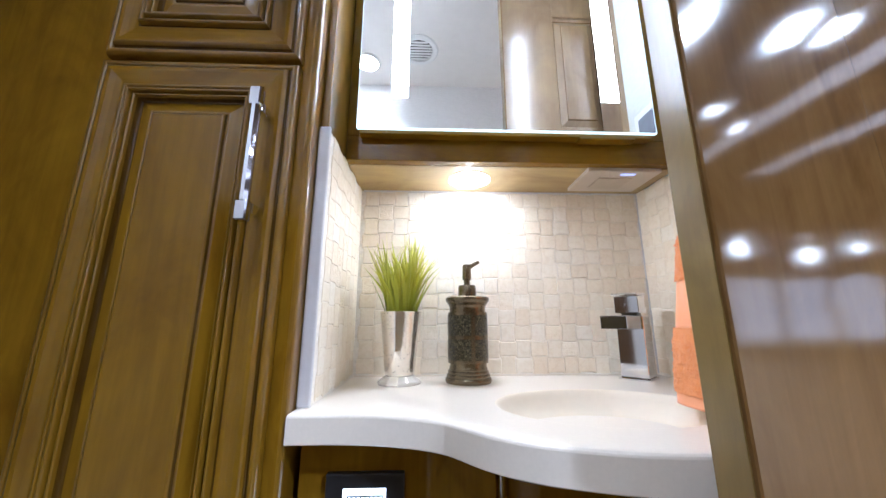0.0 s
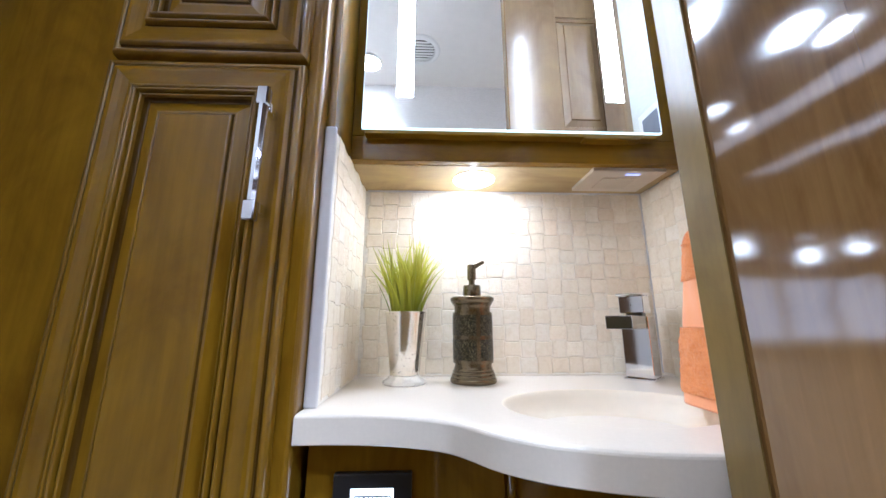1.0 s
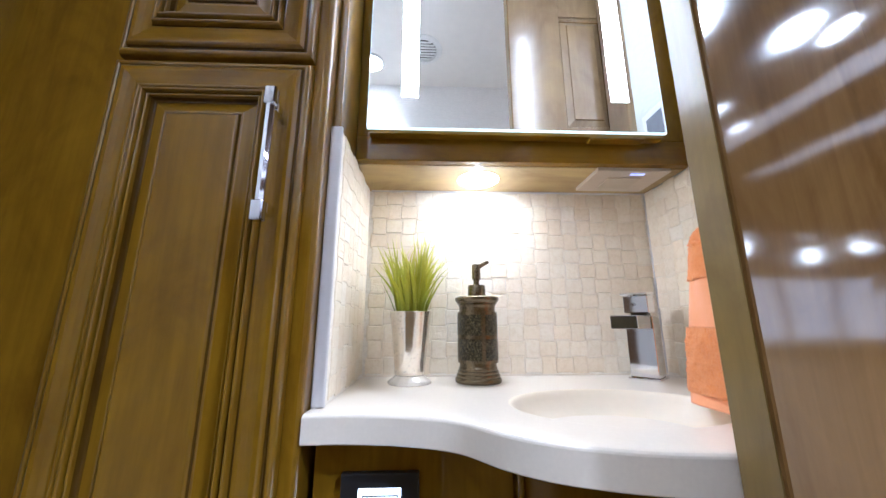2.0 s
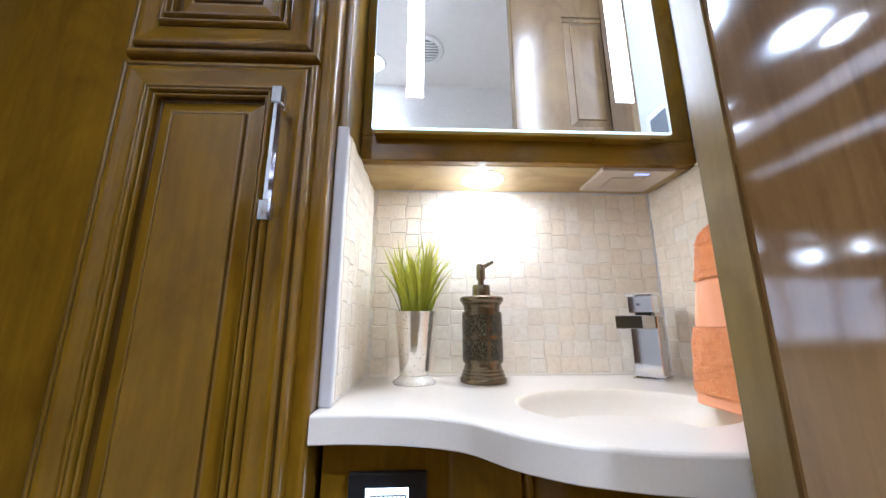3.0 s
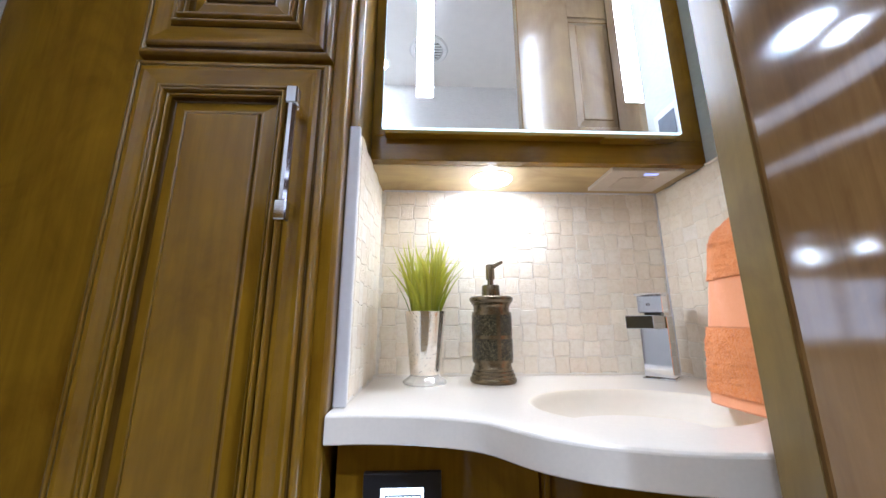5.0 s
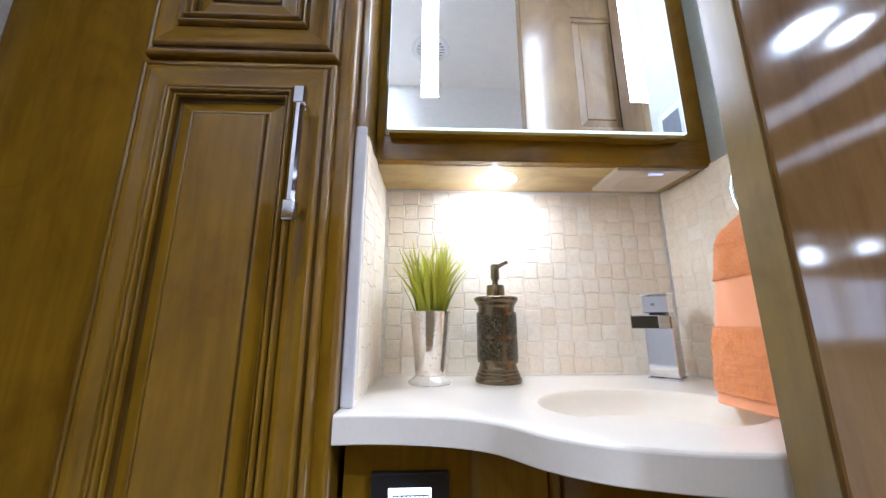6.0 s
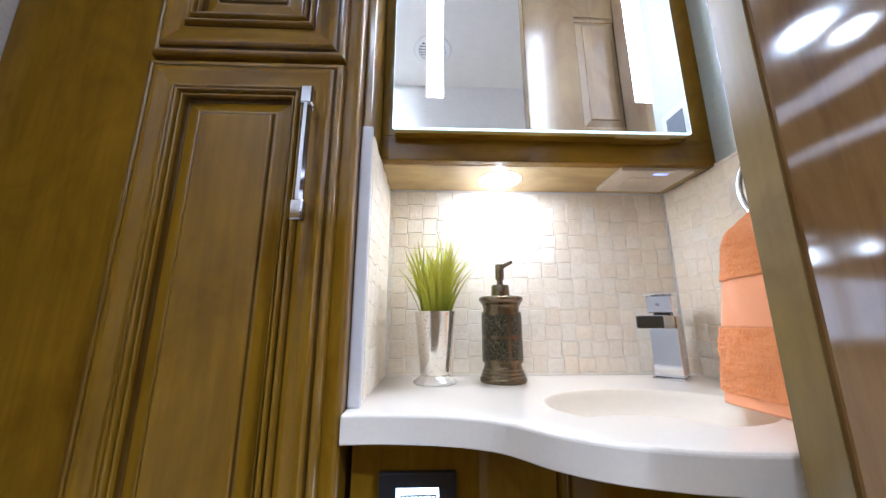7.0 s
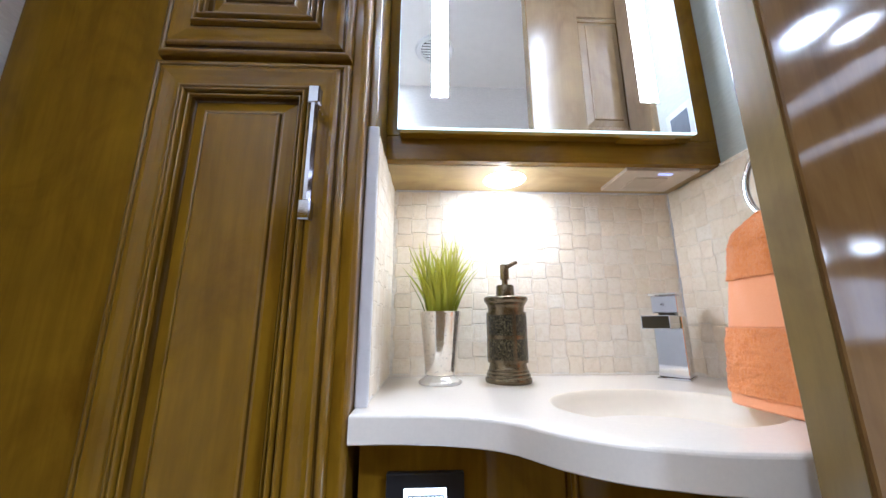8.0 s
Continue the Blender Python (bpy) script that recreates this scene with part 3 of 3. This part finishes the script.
def arc_slab(a0, a1, r0, r1, z0, z1, at, seg=10):
    bm = bmesh.new()
    cols = []
    for i in range(seg + 1):
        a = a0 + (a1 - a0) * i / seg
        cols.append([bm.verts.new((at[0] + r * math.sin(a), at[1] - r * math.cos(a), at[2] + z)) for r, z in ((r0, z0), (r1, z0), (r1, z1), (r0, z1))])
    for a, b in zip(cols, cols[1:]):
        for k in range(4):
            bm.faces.new((a[k], a[(k + 1) % 4], b[(k + 1) % 4], b[k]))
    bm.faces.new(cols[0])
    bm.faces.new(cols[-1])
    return bm


for q in range(4):
    a0, a1 = radians(9 + 90 * q), radians(99 + 90 * q)
    under(part("panel_frame", arc_slab(a0, a1, 0.0258, 0.0288, 0.0270, 0.0970, S, 14), BRONZE), soap)
    for z0, z1 in ((0.0312, 0.0594), (0.0646, 0.0930)):
        under(part("mosaic_panel", arc_slab(a0 + 0.105, a1 - 0.105, 0.0282, 0.0291, z0, z1, S), MOSAIC, None, "dark crushed-glass mosaic"), soap)
under(part("collar", lathe([(0.0, 0.1200), (0.0135, 0.1200), (0.0137, 0.1215), (0.0130, 0.1350), (0.0122, 0.1368), (0.0, 0.1370)], 32, S, None, False), BRONZE, None, "", True), soap)
pump = part("pump", lathe([(0.0, 0.1368), (0.0046, 0.1368), (0.0046, 0.1450), (0.0066, 0.1455), (0.0068, 0.1580), (0.0066, 0.1668), (0.0060, 0.1683), (0.0, 0.1683)], 24, S, None, False), BRONZE, None, "", True)
under(pump, soap)
under(part("nozzle", tube([(S[0] - 0.002, S[1], S[2] + 0.1630), (S[0] + 0.005, S[1] - 0.003, S[2] + 0.1652), (S[0] + 0.0150, S[1] - 0.008, S[2] + 0.1702), (S[0] + 0.0180, S[1] - 0.009, S[2] + 0.1712)], [0.0042, 0.0036, 0.0027, 0.0025]), BRONZE, None, "", True), soap)

V = (0.0755, -0.0620, 0.868)
vase = thing("vase", V, "speckled mercury-glass tumbler vase holding grass", "vase")
under(part("cup", lathe([(0.0, 0.012), (0.0205, 0.0125), (0.0214, 0.018), (0.0250, 0.055), (0.0294, 0.0960), (0.0299, 0.0977), (0.0291, 0.0977), (0.0243, 0.055), (0.0205, 0.02), (0.0, 0.018)], 48, V, None, False), MERCURY, None, "", True), vase)
under(part("foot", lathe([(0.0, 0.0), (0.0300, 0.0), (0.0308, 0.0018), (0.0292, 0.0045), (0.0235, 0.0080), (0.0200, 0.0110), (0.0204, 0.0140), (0.0, 0.0142)], 12, V, None, False), FOOT, None, "pale moulded octagonal glass foot"), vase)


def grass_mesh():
    rng = random.Random(4)
    bm = bmesh.new()
    for i in range(115):
        a = rng.uniform(0, 2 * math.pi)
        lean = rng.random() ** 0.7
        r0 = 0.019 * math.sqrt(rng.random())
        reach = 0.006 + 0.041 * lean
        h = rng.uniform(0.080, 0.130) * (1 - 0.20 * lean)
        wid = rng.uniform(0.0024, 0.0046)
        curl = rng.uniform(-0.9, 0.9)
        prev = None
        face_turn = a + rng.uniform(-0.9, 0.9)
        for s in range(7):
            t = s / 6
            aa = a + curl * t * t * (1.0 if reach > 0.015 else 2.0)
            rr = r0 + reach * t ** 1.9
            p_ = Vector((V[0] + rr * math.cos(aa), V[1] + rr * math.sin(aa), V[2] + 0.070 + (h + 0.026) * (t - 0.10 * lean * t * t)))
            w_ = wid * (1 - t ** 2.2) + 0.00012
            side = Vector((-math.sin(face_turn), math.cos(face_turn), 0)) * w_
            fold = Vector((math.cos(face_turn), math.sin(face_turn), 0)) * w_ * 0.45
            row = [bm.verts.new(p_ - side), bm.verts.new(p_ + fold), bm.verts.new(p_ + side)]
            if prev:
                for k in (0, 1):
                    bm.faces.new((prev[k], prev[k + 1], row[k + 1], row[k]))
            prev = row
    return bm


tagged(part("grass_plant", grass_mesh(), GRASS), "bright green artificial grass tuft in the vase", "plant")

# faucet, turned towards the basin
faucet = thing("faucet", (0.430, -0.042, 0.868), "square chrome single-lever basin faucet", "faucet")
FM = Matrix.Translation((0.430, -0.042, 0.868)) @ Matrix.Rotation(radians(-47), 4, "Z")


def prism(profile, half, bevel=0.0012):
    """A slab whose side outline is given as (forward, up); forward is local -y."""
    bm = bmesh.new()
    sides = [[bm.verts.new((sx, -f_, u_)) for f_, u_ in profile] for sx in (-half, half)]
    k = len(profile)
    for i in range(k):
        bm.faces.new((sides[0][i], sides[0][(i + 1) % k], sides[1][(i + 1) % k], sides[1][i]))
    bm.faces.new(sides[0])
    bm.faces.new(sides[1])
    bmesh.ops.bevel(bm, geom=list(bm.edges), offset=bevel, segments=2, profile=0.5, affect="EDGES")
    bm.transform(FM)
    return bm


under(part("base_plate", prism([(-0.024, 0.0), (0.024, 0.0), (0.024, 0.0035), (-0.024, 0.0035)], 0.0215), CHROME), faucet)
under(part("column", prism([(-0.019, 0.0035), (0.0195, 0.0035), (0.0175, 0.0915), (-0.016, 0.0915)], 0.0192), CHROME), faucet)
spout = under(part("spout", prism([(0.0, 0.0735), (0.0845, 0.0735), (0.0845, 0.0743), (0.0, 0.0743)], 0.0172, 0.0002), CHROME), faucet)
for sx in (-0.0167, 0.0167):
    bm = prism([(0.0, 0.0744), (0.0845, 0.0744), (0.0845, 0.0904), (0.0, 0.0904)], 0.0005, 0.0001)
    bm.transform(Matrix.Translation(FM.to_3x3() @ Vector((sx, 0, 0))))
    under(part("spout_wall", bm, CHROME), faucet)
under(part("spout_top", prism([(0.0, 0.0905), (0.0845, 0.0905), (0.0845, 0.0915), (0.0, 0.0915)], 0.0172, 0.0002), CHROME), faucet)
# solid dark block painted as the shade inside the spout
under(part("channel_shade_block", prism([(0.01, 0.0745), (0.0837, 0.0745), (0.0837, 0.0902), (0.01, 0.0902)], 0.0161, 0.0002), DARK, None, "dark block standing for the shaded water channel"), faucet)
# neck coloured dark for the shade in the gap below the handle
under(part("neck", prism([(-0.006, 0.0914), (0.014, 0.0914), (0.014, 0.0966), (-0.006, 0.0966)], 0.0110, 0.0004), DARK), faucet)
under(part("handle_body", prism([(-0.010, 0.0965), (0.0245, 0.0960), (0.0245, 0.1215), (-0.008, 0.1235)], 0.0172), CHROME), faucet)
under(part("lever", prism([(-0.012, 0.1238), (0.030, 0.1218), (0.031, 0.1250), (-0.012, 0.1275)], 0.0186, 0.0008), CHROME), faucet)

bm = lathe([(0.0, 0.0), (0.0024, 0.0), (0.0022, 0.0008), (0.0, 0.0009)], 16, (0, 0, 0), None, False)
bm.transform(FM @ Matrix.Translation((-0.002, -0.0252, 0.1085)) @ Matrix.Rotation(radians(90), 4, "X"))
under(part("set_screw", bm, NICKEL, None, "small round screw cap"), faucet)

# towel ring and towel on the side wall
ring = thing("towel_ring", (0.4865, -0.245, 1.13), "round chrome towel ring on the tiled wall", "towel ring")
RC = (0.420, -0.2590, 1.0950)
under(part("ring", tube([(RC[0], RC[1] + 0.047 * math.sin(2 * math.pi * i / 48), RC[2] + 0.047 * math.cos(2 * math.pi * i / 48)) for i in range(49)], 0.0034, 12), CHROME, None, "", True), ring)
under(part("arm", box((0.417, -0.2645, 1.1370), (0.4805, -0.2535, 1.1470), 0.002), CHROME), ring)
under(part("mount", box((0.4800, -0.2670, 1.1240), (0.4875, -0.2410, 1.1600), 0.0015), CHROME), ring)

TC = (0.4050, -0.2430)


def towel_ring_of(z, grow=0.0):
    """Half depth and half width of the draped towel at height z."""
    t = min(1, max(0, (1.060 - z) / 0.19))
    hy = (0.031 + 0.030 * t ** 0.8) * min(1, (max(0.0, 1.0630 - z) / 0.030) ** 0.42) + grow
    hx = 0.020 + 0.013 * t + grow
    if z > 1.03:
        hx *= max(0.25, math.sqrt(max(0.0, 1.0630 - z) / 0.0275))
    return hx, hy


def towel_piece(z0, z1, grow, rows, rough_, seed):
    bm = bmesh.new()
    loops = []
    for j in range(rows + 1):
        z = z0 + (z1 - z0) * j / rows
        hx, hy = towel_ring_of(z, grow)
        loop = []
        for i in range(120):
            a = 2 * math.pi * i / 120
            ca, sa = math.cos(a), math.sin(a)
            ex = abs(ca) ** 0.6 * (1 if ca > 0 else -1)
            ey = abs(sa) ** 0.6 * (1 if sa > 0 else -1)
            v_ = Vector((TC[0] + hx * ex, TC[1] + hy * ey, z))
            fold = 0.0016 * math.sin(a * 5 + z * 30)
            nz = noise.noise(v_ * 380 + Vector((seed, 0, 0))) * rough_ + noise.noise(v_ * 60) * rough_ * 1.2
            v_.x += ca * (fold + nz)
            v_.y += sa * (fold + nz)
            v_.z += nz * 0.5
            loop.append(bm.verts.new(v_))
        loops.append(loop)
    for a, b in zip(loops, loops[1:]):
        for i in range(120):
            bm.faces.new((a[i], a[(i + 1) % 120], b[(i + 1) % 120], b[i])).smooth = True
    bm.faces.new(loops[0])
    bm.faces.new(loops[-1])
    return bm


towel = thing("towel", (TC[0], TC[1], 0.869), "orange terry hand towel folded through the ring", "towel")
under(part("terry_body", towel_piece(0.9940, 1.0628, 0.0018, 40, 0.0018, 1), TERRY, None, "fluffy orange terry loops"), towel)
under(part("woven_band", towel_piece(0.9440, 0.9960, 0.0, 20, 0.0002, 2), BAND, None, "flat woven paler orange band"), towel)
under(part("terry_body", towel_piece(0.8800, 0.9450, 0.0022, 44, 0.0018, 3), TERRY, None, "fluffy orange terry loops"), towel)
under(part("hem", towel_piece(0.8690, 0.8805, 0.0008, 6, 0.0003, 4), BAND, None, "flat stitched hem"), towel)

# ---------------------------------------------------------------- ceiling and wall fittings
vent = thing("ceiling_vent", (0.072, -0.79, CEIL), "round white slatted ceiling vent", "vent")
VP = (0.072, -0.79, CEIL)
under(part("frame", lathe([(0.070, 0.0), (0.072, -0.004), (0.066, -0.009), (0.053, -0.009), (0.050, -0.004), (0.050, 0.0)], 48, VP, None, False), WHITE, None, "", True), vent)
# dark disc stands for the shade behind the slats
under(part("backing", lathe([(0.050, -0.0005), (0.050, -0.0015)], 40, VP), DARK), vent)
for i in range(7):
    yy = -0.039 + i * 0.013
    hw = math.sqrt(0.050 ** 2 - yy ** 2)
    bm = box((-hw, -0.0032, -0.0008), (hw, 0.0032, 0.0008))
    bm.transform(Matrix.Translation((VP[0], VP[1] + yy, CEIL - 0.006)) @ Matrix.Rotation(radians(28), 4, "X"))
    under(part("slat", bm, WHITE), vent)

for dx, dy in DOWNLIGHTS:
    light = thing("ceiling_downlight", (dx, dy, CEIL), "round recessed ceiling downlight, switched on", "light", "ceiling downlights")
    g_ = 1.0 if dx < 0 else 1.0
    under(part("rim", lathe([(0.050 * g_, 0.0), (0.051 * g_, -0.004), (0.046 * g_, -0.007), (0.041 * g_, -0.007), (0.041 * g_, 0.0)], 40, (dx, dy, CEIL), None, False), WHITE, None, "", True), light)
    under(part("lens", lathe([(0.041 * g_, -0.003), (0.041 * g_, -0.005), (0.02 * g_, -0.0065)], 32, (dx, dy, CEIL)), DOWN_GLOW), light)

shelf = thing("overhead_cabinet", (2.64, HS + 0.12, 1.48), "brown wooden overhead cabinet above the hallway window", "cabinet")
under(part("body", box((1.95, HS, 1.475), (3.35, HS + 0.24, 1.80), 0.004), HALL_WOOD), shelf)
for k_ in range(3):
    under(part("door", box((1.965 + 0.464 * k_, HS + 0.2401, 1.49), (2.415 + 0.464 * k_, HS + 0.258, 1.785), 0.004), HALL_WOOD), shelf)
for px_, pz_ in SHELF_PUCKS:
    sconce = thing("wall_spotlight", (px_, HS + 0.02, pz_), "small round white wall spotlight, switched on", "light", "hallway spotlights")
    for nm_, prof_, mat_ in (("rim", [(0.072, -0.0005), (0.072, 0.010), (0.064, 0.016), (0.060, 0.010)], WHITE), ("lens", [(0.060, 0.006), (0.054, 0.014), (0.018, 0.017)], DOWN_GLOW)):
        bm = lathe(prof_, 32, (0, 0, 0))
        bm.transform(Matrix.Translation((px_, HS, pz_)) @ Matrix.Rotation(radians(90), 4, "X").inverted())
        under(part(nm_, bm, mat_, None, "", True), sconce)

switch = thing("wall_switch", (0.4900, -0.213, 1.25), "grey-white wall control plate with a dark screen", "switch")
under(part("plate", box((0.4850, -0.2440, 1.2420), (0.4903, -0.1830, 1.3120), 0.0012), GREY), switch)
under(part("screen", box((0.4842, -0.2330, 1.2540), (0.4851, -0.1940, 1.2990), 0.0002), SCREEN), switch)

# ---------------------------------------------------------------- stone mosaic, piece by piece
CELL, GAP, BULGE = 0.02542, 0.00012, 0.0016


def tile_mesh(kind, rough_face, thick, seed):
    rng = random.Random(seed)
    h = CELL / 2 - GAP
    sx, sy = (BULGE, -BULGE) if kind == 0 else (-BULGE, BULGE)
    sx, sy = sx * rng.uniform(0.75, 1.2), sy * rng.uniform(0.75, 1.2)
    steps = ((-1.0, 0.0), (-0.90, 0.72), (-0.74, 1.0), (0.74, 1.0), (0.90, 0.72))
    loops = []
    for inset, z in ((0.0, 0.0), (0.0001, thick * 0.45), (0.0005, thick * 0.85), (0.0013, thick)):
        pts = []
        for side in range(4):
            for t, swell in steps:
                b = (sx if side % 2 == 0 else sy) * swell + h - inset
                e = (h - inset) * t
                pts.append([(b, e), (-e, b), (-b, -e), (e, -b)][side])
        loops.append([(x, y, z) for x, y in pts])
    verts = [v_ for lp in loops for v_ in lp]
    k = len(loops[0])
    faces = [(a * k + i, a * k + (i + 1) % k, (a + 1) * k + (i + 1) % k, (a + 1) * k + i) for a in range(3) for i in range(k)]
    if rough_face:
        # chiselled face: shrinking rings of uneven height
        for scale in (0.78, 0.56, 0.34, 0.14):
            verts += [(x * scale + rng.uniform(-0.0008, 0.0008), y * scale + rng.uniform(-0.0008, 0.0008), thick + rng.uniform(-0.0003, 0.0003)) for x, y, z in loops[-1]]
        faces += [(a * k + i, a * k + (i + 1) % k, (a + 1) * k + (i + 1) % k, (a + 1) * k + i) for a in range(3, 7) for i in range(k)]
        faces.append(tuple(range(7 * k, 8 * k)))
    else:
        faces.append(tuple(range(3 * k, 4 * k)))
    me = bpy.data.meshes.new("stone_tile")
    me.from_pydata(verts, [], faces)
    for f in me.polygons:
        f.use_smooth = len(f.vertices) == 4 and f.index >= k and not rough_face
    me.materials.append(STONE_ROUGH if rough_face else STONE)
    return me


TILES = {(k, r): [tile_mesh(k, r, th, 10 * k + 3 * r + i) for i, th in enumerate((0.0018, 0.0020, 0.0021, 0.0023))] for k in (0, 1) for r in (False, True)}


def lay_tiles(parent, origin, across, up, out, nx, nz, seed, proud=1.0):
    rng = random.Random(seed)
    for j in range(nz):
        for i in range(nx):
            me = rng.choice(TILES[((i + j) % 2, rng.random() < 0.20)])
            q = Vector(origin) + Vector(across) * (i + 0.5) * CELL + Vector(up) * (j + 0.5) * CELL
            ob = new("stone_tile", me)
            ob.parent = parent
            basis = Matrix((across, up, out)).transposed().to_4x4()
            basis = basis @ Matrix.Rotation(radians(rng.uniform(-0.4, 0.4)), 4, "Z")
            ob.matrix_basis = Matrix.Translation(q) @ basis @ Matrix.Diagonal((1, 1, proud, 1))


lay_tiles(wall_north, (0.0030, 0.0029, 0.8705), (1, 0, 0), (0, 0, 1), (0, -1, 0), 19, 12, 1, 1.05)
lay_tiles(wall_return, (-0.0029, -0.0010, 0.8705), (0, -1, 0), (0, 0, 1), (1, 0, 0), 7, 12, 2, 0.40)
lay_tiles(wall_east, (0.4886, -0.0010, 0.8705), (0, -1, 0), (0, 0, 1), (-1, 0, 0), 10, 12, 3, 0.40)
